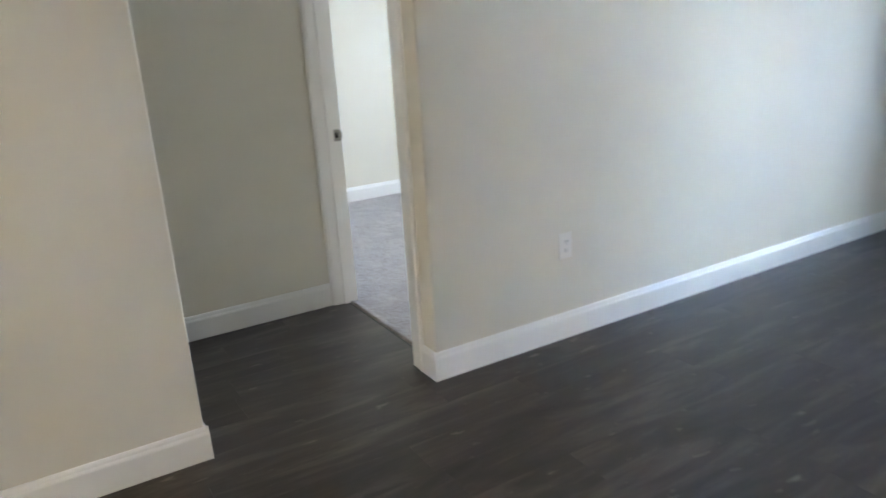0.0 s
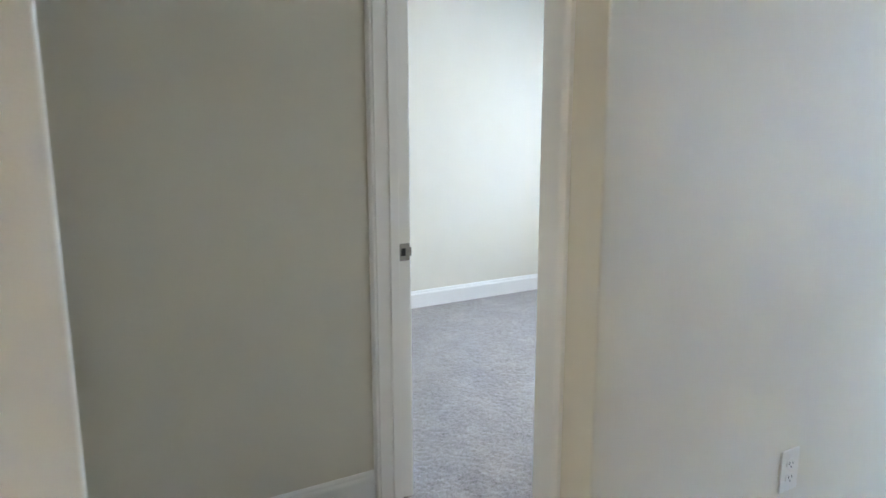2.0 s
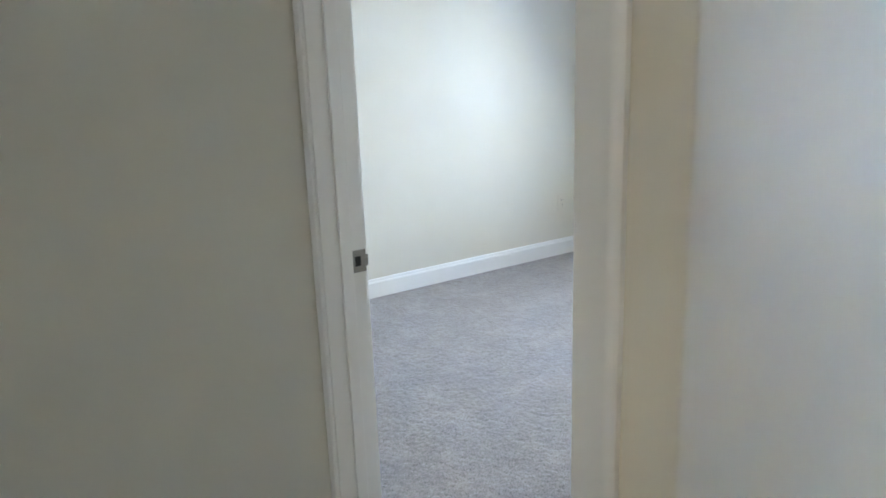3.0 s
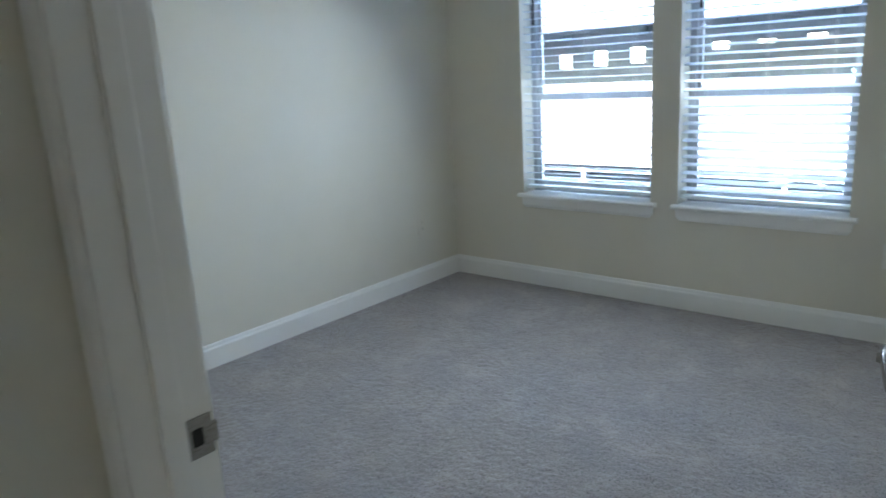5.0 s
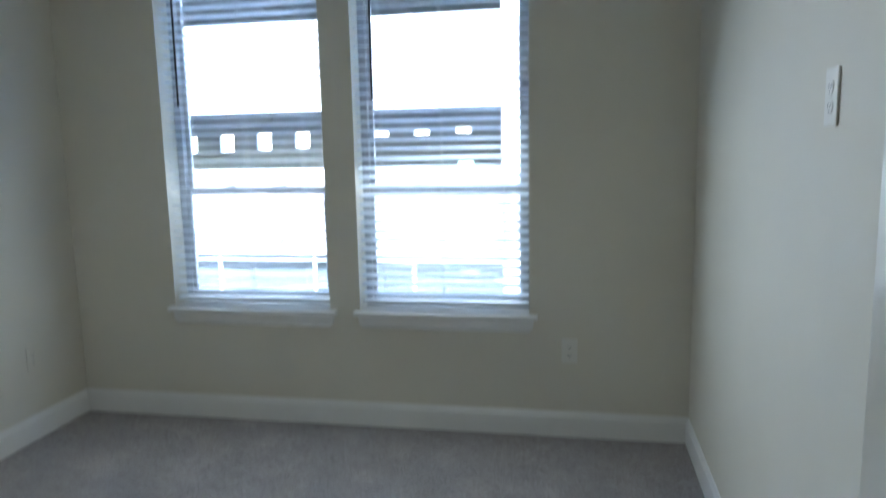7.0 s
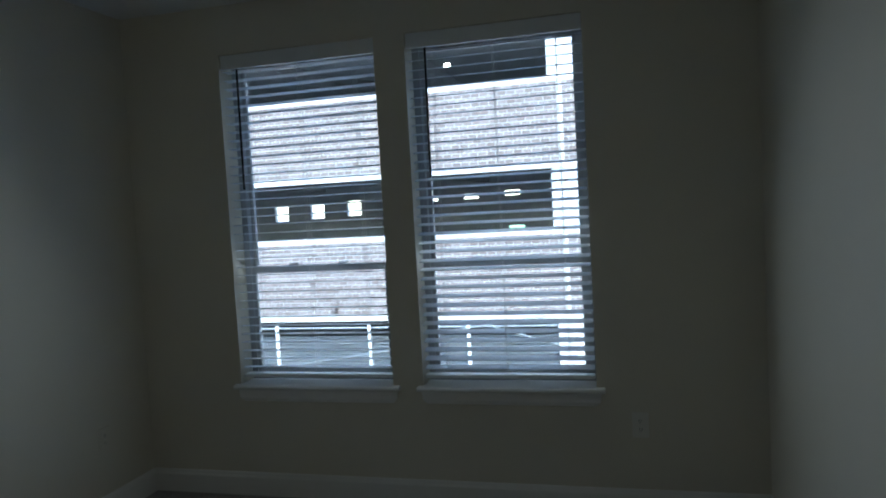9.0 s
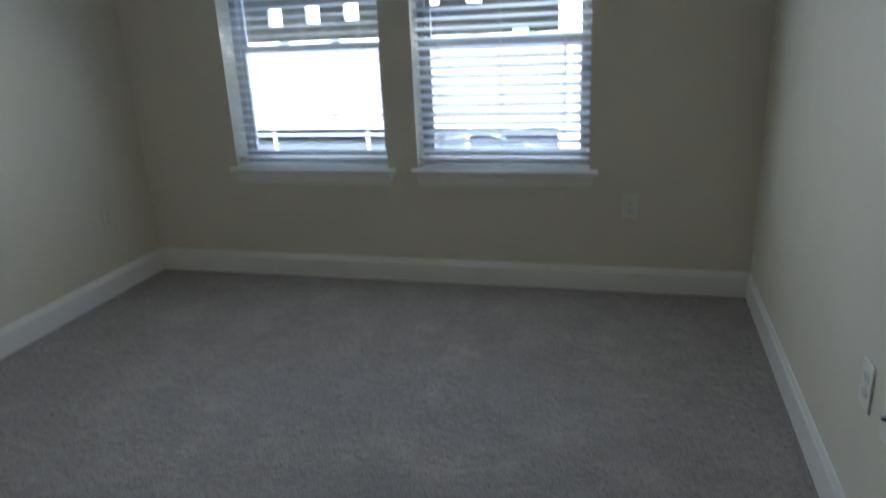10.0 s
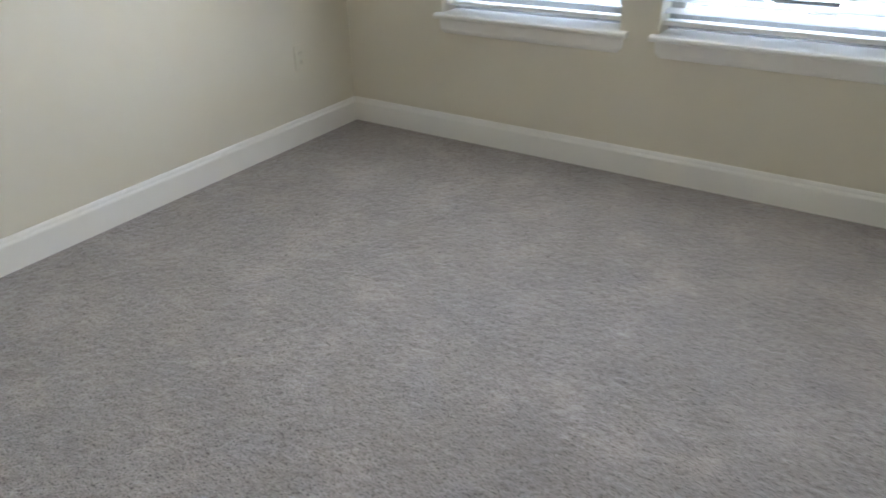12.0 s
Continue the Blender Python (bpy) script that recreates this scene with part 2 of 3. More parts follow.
def wall_mesh(along, a0, a1, f0, f1, z0, z1, holes=()):
    """A wall along 'x' or 'y' from a0 to a1, between the faces f0 and f1, with holes (a, a, z, z) cut through it."""
    us = sorted({a0, a1, *[h[0] for h in holes], *[h[1] for h in holes]})
    zs = sorted({z0, z1, *[h[2] for h in holes], *[h[3] for h in holes]})
    solid = lambda i, j: 0 <= i < len(us) - 1 and 0 <= j < len(zs) - 1 and not any(
        h[0] <= us[i] and us[i + 1] <= h[1] and h[2] <= zs[j] and zs[j + 1] <= h[3] for h in holes)
    bm = bmesh.new()
    at = (lambda u, f, z: (u, f, z)) if along == "x" else (lambda u, f, z: (f, u, z))
    quad = lambda *p: bm.faces.new([bm.verts.new(at(*q)) for q in p])
    for i in range(len(us) - 1):
        for j in range(len(zs) - 1):
            if not solid(i, j):
                continue
            u, w, z, y = us[i], us[i + 1], zs[j], zs[j + 1]
            quad((u, f0, z), (w, f0, z), (w, f0, y), (u, f0, y))
            quad((u, f1, z), (u, f1, y), (w, f1, y), (w, f1, z))
            if not solid(i - 1, j):
                quad((u, f0, z), (u, f0, y), (u, f1, y), (u, f1, z))
            if not solid(i + 1, j):
                quad((w, f0, z), (w, f1, z), (w, f1, y), (w, f0, y))
            if not solid(i, j - 1):
                quad((u, f0, z), (u, f1, z), (w, f1, z), (w, f0, z))
            if not solid(i, j + 1):
                quad((u, f0, y), (w, f0, y), (w, f1, y), (u, f1, y))
    bmesh.ops.remove_doubles(bm, verts=bm.verts[:], dist=1e-5)
    return bm


def round_corner(bm, x, y, r=0.014):
    """Rounds the upright outer edge of a wall at (x, y)."""
    es = [e for e in bm.edges if all(abs(v.co.x - x) < 1e-4 and abs(v.co.y - y) < 1e-4 for v in e.verts)]
    bmesh.ops.bevel(bm, geom=es, offset=r, segments=5, affect="EDGES", profile=0.5)


# ---- setting: walls, floors, ceilings ----
holes = [(a, b, SILL, HEAD) for a, b in WINDOWS]
structure("wall_north", wall_mesh("x", X_WEST - 0.12, X_EAST, Y_NORTH, 0.213, -0.02, CEILING, holes), WALL,
          "beige painted drywall with two window openings", "wall")
structure("wall_west", wall_mesh("y", Y_HALL, Y_NORTH, X_WEST - 0.12, X_WEST, -0.02, CEILING), WALL, "plain beige painted drywall of the bedroom", "wall")
bm = wall_mesh("y", Y_ROOM, 0.9, X_EAST, X_LIVING, -0.02, CEILING)
structure("wall_east", bm, WALL, "beige painted drywall between bedroom and living room", "wall")
bm = wall_mesh("x", X_WEST, X_LIVING, Y_HALL, Y_ROOM, -0.02, CEILING, [(JAMB_L - 0.018, JAMB_R + 0.018, -0.02, DOOR_TOP + 0.018)])
round_corner(bm, X_LIVING, Y_HALL, 0.006)
structure("wall_south", bm, WALL, "beige painted drywall with the bedroom doorway", "wall", True)
structure("wall_hall_end", wall_mesh("y", Y_BLOCK, Y_HALL, X_DARK - 0.115, X_DARK, -0.02, CEILING), WALL, "shaded beige drywall at the end of the alcove", "wall")
bm = wall_mesh("y", -7.0, Y_BLOCK, X_DARK - 0.115, X_BLOCK, -0.02, CEILING)
round_corner(bm, X_BLOCK, Y_BLOCK, 0.008)
structure("wall_block", bm, WALL, "beige painted drywall with a rounded outer corner", "wall", True)
structure("wall_living_north", wall_mesh("x", X_LIVING, 4.8, 0.9, 1.1, -0.02, CEILING, [(1.15, 2.6, 0.02, 2.1)]), WALL, "beige drywall with a wide glazed opening", "wall")
structure("wall_living_east", wall_mesh("y", -7.0, 0.9, 4.8, 4.92, -0.02, CEILING), WALL, "plain beige painted drywall", "wall")
structure("wall_living_south", wall_mesh("x", X_DARK - 0.115, 4.92, -7.12, -7.0, -0.02, CEILING), WALL, "plain beige painted drywall", "wall")

bm = bmesh.new()
box(bm, X_WEST - 0.12, Y_ROOM, CEILING, X_LIVING, 0.213, CEILING + 0.2)
structure("ceiling", bm, CEILING_PAINT, "white painted bedroom ceiling", "ceiling")
bm = bmesh.new()
box(bm, X_LIVING, Y_ROOM, CEILING, 4.92, 1.1, CEILING + 0.2)
box(bm, X_DARK - 0.115, -7.12, CEILING, 4.92, Y_ROOM, CEILING + 0.2)
structure("ceiling_living", bm, CEILING_PAINT, "white painted living room ceiling", "ceiling")

bm = bmesh.new()
box(bm, X_WEST - 0.12, Y_ROOM, -0.25, X_LIVING, 0.213, -0.022)
box(bm, X_DARK - 0.115, -7.12, -0.25, 4.92, Y_ROOM, -0.022)
box(bm, X_LIVING, Y_ROOM, -0.25, 4.92, 1.1, -0.022)
structure("subfloor", bm, CONCRETE, "grey concrete slab under the floors", "floor")


def carpet():
    """Loop pile: a fine sheet whose tufts stand a few millimetres up and down, with a ragged edge at the doorway."""
    step = 0.0075
    x0, x1, y0, y1 = X_WEST, X_EAST, THRESHOLD, Y_NORTH
    nx, ny = int((x1 - x0) / step), int((y1 - y0) / step)
    rng = np.random.default_rng(5)
    gx, gy = np.meshgrid(np.linspace(x0, x1, nx + 1), np.linspace(y0, y1, ny + 1))
    gx = gx + rng.uniform(-0.4, 0.4, gx.shape) * step
    gy = gy + rng.uniform(-0.4, 0.4, gy.shape) * step
    gz = rng.normal(0.0, 0.0015, gx.shape)
    coarse = rng.normal(0, 1, (ny // 9 + 2, nx // 9 + 2))
    gz += 0.0003 * np.repeat(np.repeat(coarse, 9, 0), 9, 1)[:ny + 1, :nx + 1]
    gz[-4:], gz[:, :4], gz[:, -4:] = 0.001, 0.001, 0.001
    gz[1:4] += 0.003
    gy[:2] += rng.uniform(-0.004, 0.004, gy[:2].shape)
    gz[0] = -0.018
    co = np.stack([gx, gy, gz], -1).reshape(-1, 3)
    i = np.arange(ny)[:, None] * (nx + 1) + np.arange(nx)[None, :]
    quads = np.stack([i, i + 1, i + nx + 2, i + nx + 1], -1).reshape(-1, 4)
    me = bpy.data.meshes.new("carpet")
    me.vertices.add(len(co))
    me.vertices.foreach_set("co", co.ravel())
    me.loops.add(quads.size)
    me.loops.foreach_set("vertex_index", quads.ravel())
    me.polygons.add(len(quads))
    me.polygons.foreach_set("loop_start", np.arange(0, quads.size, 4))
    me.update(calc_edges=True)
    me.validate()
    for p in me.polygons:
        p.use_smooth = True
    me.materials.append(CARPET)
    tagged(new("carpet", me), "greyish beige loop pile fitted carpet with faint tread marks", "carpet", kind="structure")


carpet()
bm = bmesh.new()
soft_box(bm, JAMB_L, THRESHOLD - 0.011, -0.02, JAMB_R, THRESHOLD - 0.001, -0.003, 0.001)
structure("threshold", bm, DARK_SLOT, "dark narrow strip between planks and carpet", "threshold")

# ---- baseboards ----
PROFILE = [(0, 0), (0.013, 0), (0.013, 0.094), (0.0115, 0.100), (0.0085, 0.106), (0.0075, 0.114), (0.004, 0.122), (0, 0.122)]


def baseboard(x0, y0, x1, y1, side):
    a, b = Vector((x0, y0, 0)), Vector((x1, y1, 0))
    bm = bmesh.new()
    extrude(bm, PROFILE, (b - a).normalized(), (b - a).length, a, side)
    structure("baseboard", bm, TRIM, "white painted baseboard with a moulded top edge", "baseboard")


baseboard(X_WEST, Y_NORTH, X_EAST, Y_NORTH, (0, -1, 0))
baseboard(X_WEST, Y_ROOM, X_WEST, Y_NORTH - BOARD, (1, 0, 0))
baseboard(X_EAST, Y_ROOM, X_EAST, Y_NORTH - BOARD, (-1, 0, 0))
baseboard(X_WEST + BOARD, Y_ROOM, JAMB_L - 0.094, Y_ROOM, (0, 1, 0))
baseboard(X_LIVING, Y_HALL - BOARD, X_LIVING, 0.9, (1, 0, 0))
baseboard(JAMB_R + 0.094, Y_HALL, X_LIVING, Y_HALL, (0, -1, 0))
baseboard(X_DARK, Y_BLOCK, X_DARK, Y_HALL - 0.016, (1, 0, 0))
baseboard(X_BLOCK, -7.0, X_BLOCK, Y_BLOCK + BOARD, (1, 0, 0))
baseboard(X_DARK + BOARD, Y_BLOCK, X_BLOCK, Y_BLOCK, (0, 1, 0))
baseboard(4.8, -7.0, 4.8, 0.9, (-1, 0, 0))
baseboard(X_BLOCK + BOARD, -7.0, 4.8 - BOARD, -7.0, (0, 1, 0))


# ---- door frame and door ----
def door_frame():
    d = thing("door_frame", "white painted door frame with moulded casing and strike plate", "door frame", kind="structure")
    y0, y1 = Y_HALL, Y_ROOM
    for x in (JAMB_L - 0.018, JAMB_R):
        bm = bmesh.new()
        soft_box(bm, x, y0 - 0.001, 0, x + 0.018, y1 + 0.001, DOOR_TOP, 0.002)
        part("jamb", bm, TRIM, d)
    bm = bmesh.new()
    soft_box(bm, JAMB_L - 0.018, y0 - 0.001, DOOR_TOP, JAMB_R + 0.018, y1 + 0.001, DOOR_TOP + 0.018, 0.0015)
    part("head_jamb", bm, TRIM, d)
    for x in (JAMB_L, JAMB_R - 0.011):
        bm = bmesh.new()
        soft_box(bm, x, Y_ROOM - 0.072, 0, x + 0.011, Y_ROOM - 0.040, DOOR_TOP - 0.011, 0.002)
        part("door_stop", bm, TRIM, d)
    bm = bmesh.new()
    soft_box(bm, JAMB_L, Y_ROOM - 0.072, DOOR_TOP - 0.011, JAMB_R, Y_ROOM - 0.040, DOOR_TOP, 0.002)
    part("door_stop", bm, TRIM, d)
    wide = [(0, 0), (0.009, 0), (0.010, 0.004), (0.011, 0.012), (0.012, 0.056), (0.016, 0.066), (0.017, 0.074), (0.015, 0.082), (0.010, 0.087), (0, 0.087)]
    cut = [(0, 0), (0.007, 0), (0.011, 0.003), (0.0115, 0.007), (0.008, 0.010), (0.009, 0.014), (0.014, 0.0235), (0, 0.0235)]
    top = DOOR_TOP + 0.006
    for y, side, runs in ((Y_HALL, -1, ((JAMB_R + 0.006, wide, 1), (JAMB_L - 0.006, cut, -1))), (Y_ROOM, 1, ((JAMB_L - 0.006, wide, -1),))):
        for x, profile, out in runs:
            bm = bmesh.new()
            extrude(bm, profile, (0, 0, 1), top, (x, y, 0), (0, side, 0), (out, 0, 0))
            part("casing", bm, TRIM, d, "", True)
        right = JAMB_R + 0.093 if y == Y_HALL else X_EAST
        left = X_DARK if y == Y_HALL else JAMB_L - 0.093
        bm = bmesh.new()
        extrude(bm, wide, (1, 0, 0), right - left, (left, y, top), (0, side, 0), (0, 0, 1))
        part("casing", bm, TRIM, d, "", True)
    x, y, z = JAMB_L + 0.0008, Y_ROOM, 0.887
    bm = bmesh.new()
    for z0, z1, ya, yb in ((-0.029, -0.013, -0.035, 0.001), (0.013, 0.029, -0.035, 0.001), (-0.013, 0.013, -0.035, -0.030), (-0.013, 0.013, -0.013, 0.001)):
        box(bm, x - 0.0006, y + ya, z + z0, x + 0.0014, y + yb, z + z1)
    box(bm, x - 0.0006, y + 0.001, z - 0.015, x + 0.0014, y + 0.008, z + 0.015)
    plate = part("strike_plate", bm, NICKEL, d, "satin nickel strike plate")
    bm = bmesh.new()
    box(bm, x - 0.0004, y - 0.030, z - 0.013, x + 0.0002, y - 0.013, z + 0.013)
    part("latch_hole", bm, DARK_SLOT, plate, "dark latch hole")
    for dz in (-0.021, 0.021):
        bm = bmesh.new()
        tube(bm, (x + 0.001, y - 0.022, z + dz), (x + 0.0022, y - 0.022, z + dz), 0.0032, 10)
        part("screw", bm, NICKEL, plate)


door_frame()


def panel_face(bm, x0, x1, z0, z1, y, n):
    """A moulded recessed panel with a raised field, on the face at y whose normal is n (+1 or -1) along y."""
    rings = [(0.0, 0.0), (0.006, -0.005), (0.018, -0.0085), (0.028, -0.0085), (0.062, -0.002)]
    loops = []
    for inset, depth in rings:
        loops.append([bm.verts.new((x, y + n * depth, z)) for x, z in
                      ((x0 + inset, z0 + inset), (x1 - inset, z0 + inset), (x1 - inset, z1 - inset), (x0 + inset, z1 - inset))])
    for a, b in zip(loops, loops[1:]):
        for i in range(4):
            bm.faces.new((a[i], a[(i + 1) % 4], b[(i + 1) % 4], b[i]))
    bm.faces.new(loops[-1])


def lever(parent, x, y, z, n, toward):
    """A lever handle on a round rose, on the door face at y with outward normal n; the blade points along toward."""
    bm = bmesh.new()
    t = bmesh.new()
    prof = [(0.0, 0.0), (0.034, 0.0), (0.034, 0.004), (0.031, 0.008), (0.022, 0.0105), (0.0, 0.0115)]
    seg = 40
    rows = [[t.verts.new((r * math.cos(2 * math.pi * k / seg), h, r * math.sin(2 * math.pi * k / seg))) for k in range(seg)] for r, h in prof[1:-1]]
    for a, b in zip(rows, rows[1:]):
        for k in range(seg):
            t.faces.new((a[k], a[(k + 1) % seg], b[(k + 1) % seg], b[k]))
    t.faces.new(rows[0])
    t.faces.new(rows[-1])
    join(bm, t, Matrix.Translation((x, y, z)) @ Matrix.Diagonal((1, n, 1, 1)))
    h = part("lever_handle", bm, NICKEL, parent, "satin nickel lever handle on a round rose", True)
    bm = bmesh.new()
    tube(bm, (x, y + n * 0.011, z), (x, y + n * 0.020, z), 0.0165, 28)
    tube(bm, (x, y + n * 0.020, z), (x, y + n * 0.061, z), 0.0115, 24)
    tube(bm, (x, y + n * 0.061, z), (x, y + n * 0.066, z), 0.0085, 20)
    part("spindle", bm, NICKEL, h, "", True)
    bm = bmesh.new()
    rows = []
    for k in range(15):
        s = k / 14
        u = -0.012 + 0.098 * s
        hh = 0.0125 - 0.003 * s
        if k == 0:
            hh *= 0.55
        if k == 14:
            hh *= 0.6
        th = 0.0055 - 0.001 * s
        c = 0.055 - 0.009 * s * s
        drop = -0.014 * s * s
        ring = []
        for q in range(12):
            a = 2 * math.pi * q / 12
            ca, sa = math.cos(a), math.sin(a)
            e = 0.6
            ring.append(bm.verts.new((x + toward * u, y + n * (c + th * math.copysign(abs(ca) ** e, ca)), z + drop + hh * math.copysign(abs(sa) ** e, sa))))
        rows.append(ring)
    for a, b in zip(rows, rows[1:]):
        for q in range(12):
            bm.faces.new((a[q], a[(q + 1) % 12], b[(q + 1) % 12], b[q]))
    bm.faces.new(rows[0])
    bm.faces.new(rows[-1])
    part("blade", bm, NICKEL, h, "", True)


def door():
    """Built closed, with its hinge at the origin and its width along -x, then swung open into the bedroom."""
    w, th, h, stile = 0.845, 0.035, 2.025, 0.165
    d = thing("door_1", "open white panelled door standing beside the bedroom wall", "door", pose(JAMB_R - 0.002, Y_ROOM + 0.003, 0.012, 0, 0, -83.5), kind="structure")
    bands = [(0.24, 0.745), (0.935, h - 0.15)]
    xs = [-w, -w + stile, -stile, -0.0]
    zs = [0, bands[0][0], bands[0][1], bands[1][0], bands[1][1], h]
    bm = bmesh.new()
    for y, n in ((0.0, 1), (-th, -1)):
        for i in range(3):
            for j in range(5):
                if i == 1 and j in (1, 3):
                    panel_face(bm, xs[1], xs[2], zs[j], zs[j + 1], y, n)
                else:
                    bm.faces.new([bm.verts.new(p) for p in ((xs[i], y, zs[j]), (xs[i + 1], y, zs[j]), (xs[i + 1], y, zs[j + 1]), (xs[i], y, zs[j + 1]))])
    for i in range(3):
        for z in (0, h):
            bm.faces.new([bm.verts.new(p) for p in ((xs[i], 0, z), (xs[i + 1], 0, z), (xs[i + 1], -th, z), (xs[i], -th, z))])
    for j in range(5):
        for x in (-w, 0.0):
            bm.faces.new([bm.verts.new(p) for p in ((x, 0, zs[j]), (x, -th, zs[j]), (x, -th, zs[j + 1]), (x, 0, zs[j + 1]))])
    bmesh.ops.remove_doubles(bm, verts=bm.verts[:], dist=1e-5)
    part("door_leaf", bm, DOOR_PAINT, d)
    for y, n in ((0.0, 1), (-th, -1)):
        lever(d, -w + 0.069, y, 0.859, n, 1)
    bm = bmesh.new()
    soft_box(bm, -w - 0.0012, -th + 0.005, 0.875, -w + 0.0005, -0.005, 0.935, 0.0005, 1)
    part("latch_plate", bm, NICKEL, d, "satin nickel latch plate")


door()


# ---- windows ----
def window(number, x0, x1):
    g = thing("window_%d" % number, "grey vinyl single-hung window with white stool and apron", "window", kind="structure")
    ya, yb = 0.132, 0.195
    f = 0.034
    bm = bmesh.new()
    soft_box(bm, x0, ya, SILL, x0 + f, yb, HEAD, 0.002)
    soft_box(bm, x1 - f, ya, SILL, x1, yb, HEAD, 0.002)
    soft_box(bm, x0 + f, ya, SILL, x1 - f, yb, SILL + f, 0.002)
    soft_box(bm, x0 + f, ya, HEAD - f, x1 - f, yb, HEAD, 0.002)
    part("window_frame", bm, SASH_GREY, g)
    meet = 1.160
    for name, z0, z1, y0, y1 in (("lower_sash", SILL + f - 0.004, meet + 0.018, ya + 0.006, ya + 0.030), ("upper_sash", meet - 0.018, HEAD - f + 0.004, ya + 0.033, ya + 0.056)):
        s = 0.026
        a, b = x0 + f - 0.006, x1 - f + 0.006
        bm = bmesh.new()
        soft_box(bm, a, y0, z0, a + s, y1, z1, 0.002)
        soft_box(bm, b - s, y0, z0, b, y1, z1, 0.002)
        soft_box(bm, a + s, y0, z0, b - s, y1, z0 + (0.038 if z0 < 0.7 else 0.03), 0.002)
        soft_box(bm, a + s, y0, z1 - 0.036, b - s, y1, z1, 0.002)
        sash = part(name, bm, SASH_GREY, g)
        bm = bmesh.new()
        ym = (y0 + y1) / 2
        box(bm, a + s - 0.004, ym - 0.002, z0 + 0.026, b - s + 0.004, ym + 0.002, z1 - 0.030)
        p = part("pane", bm, GLASS, sash, "clear glass pane")
        p.visible_shadow = False
    bm = bmesh.new()
    for x in ((x0 * 2 + x1) / 3, (x0 + x1 * 2) / 3):
        soft_box(bm, x - 0.024, ya + 0.004, meet + 0.018, x + 0.024, ya + 0.026, meet + 0.030, 0.004)
    part("sash_lock", bm, SASH_GREY, g)
    # stool with horns, and the splayed apron under it
    l, r = (x0 - 0.024, x1 + 0.038)
    bm = bmesh.new()
    prof = [(-0.132, -0.022), (0.034, -0.022), (0.040, -0.018), (0.042, -0.011), (0.040, -0.004), (0.034, 0.0), (-0.132, 0.0)]
    extrude(bm, [(p, q) for p, q in prof if p > 0] + [(0, 0), (0, -0.022)], (1, 0, 0), r - l, (l, Y_NORTH, SILL + 0.004), (0, -1, 0))
    box(bm, x0 + 0.001, Y_NORTH, SILL - 0.016, x1 - 0.001, 0.132, SILL + 0.004)
    part("window_sill", bm, TRIM, g)
    bm = bmesh.new()
    z1 = SILL - 0.018
    z0 = z1 - 0.064
    pr = [(0.016, z1), (0.016, z0 + 0.02), (0.013, z0 + 0.008), (0.008, z0)]
    le = [l + 0.016, l + 0.022, l + 0.034, l + 0.040]
    v = []
    for (d, z), k in zip(pr, range(4)):
        xa, xb = le[k], r - (le[k] - l)
        v.append([bm.verts.new(p) for p in ((xa, Y_NORTH, z), (xa, Y_NORTH - d, z), (xb, Y_NORTH - d, z), (xb, Y_NORTH, z))])
    for a, b in zip(v, v[1:]):
        for i in range(3):
            bm.faces.new((a[i], a[i + 1], b[i + 1], b[i]))
    bm.faces.new(v[0])
    bm.faces.new(v[-1])
    part("apron", bm, TRIM, g)


for i, (a, b) in enumerate(WINDOWS):
    window(i + 1, a, b)


def blind(x0, x1, tilt):
    g = thing("window_blind", "white slatted venetian blind, lowered, slats open", "window blind", group="bedroom blinds")
    a, b = x0 + 0.006, x1 - 0.006
    yc, top = 0.062, 2.190
    bm = bmesh.new()
    soft_box(bm, a, yc - 0.027, top + 0.006, b, yc + 0.027, HEAD - 0.002, 0.003)
    part("head_rail", bm, VINYL_WHITE, g)
    bm = bmesh.new()
    soft_box(bm, x0 + 0.002, yc - 0.036, top - 0.004, x1 - 0.002, yc - 0.028, HEAD - 0.001, 0.003)
    part("valance", bm, VINYL_WHITE, g)
    pitch, low = 0.0432, 0.665
    n = int((top - 0.012 - low) / pitch) + 1
    bm = bmesh.new()
    half, crown, thick = 0.0250, 0.0016, 0.0026
    prof = []
    for k in range(7):
        s = -1 + k / 3
        prof.append((s * half, crown * (1 - s * s)))
    prof = prof + [(p, q - thick) for p, q in prof[::-1]]
    extrude(bm, prof, (1, 0, 0), b - a, (-(b - a) / 2, 0, 0), (0, 1, 0))
    me = mesh_of("slat", bm, SLAT_WHITE, True)
    rng = random.Random(int(abs(x0) * 100))
    for k in range(n):
        s = new("slat", me)
        s.parent = g
        s.matrix_local = pose((a + b) / 2, yc, low + k * pitch + rng.uniform(-0.0008, 0.0008), tilt + rng.uniform(-1.2, 1.2), rng.uniform(-0.08, 0.08), 0)
    bm = bmesh.new()
    soft_box(bm, a, yc - 0.026, 0.614, b, yc + 0.026, 0.632, 0.004)
    part("bottom_rail", bm, VINYL_WHITE, g)
    for k in range(3):
        x = a + (b - a) * (0.14, 0.5, 0.86)[k]
        bm = bmesh.new()
        for y in (yc - 0.027, yc + 0.027):
            box(bm, x - 0.0008, y - 0.0008, 0.632, x + 0.0008, y + 0.0008, top)
        box(bm, x - 0.0007, yc - 0.0007, 0.632, x + 0.0007, yc + 0.0007, top)
        cord = part("ladder_cord", bm, CORD, g)
        bm = bmesh.new()
        soft_box(bm, x - 0.007, yc - 0.006, 0.608, x + 0.007, yc + 0.006, 0.614, 0.002)
        part("cord_button", bm, DARK_SLOT, cord)
    bm = bmesh.new()
    x = a + 0.088
    tube(bm, (x, yc - 0.046, 1.58), (x + 0.004, yc - 0.046, top - 0.01), 0.0052, 8)
    part("tilt_wand", bm, WAND, g, "dark tilt wand")


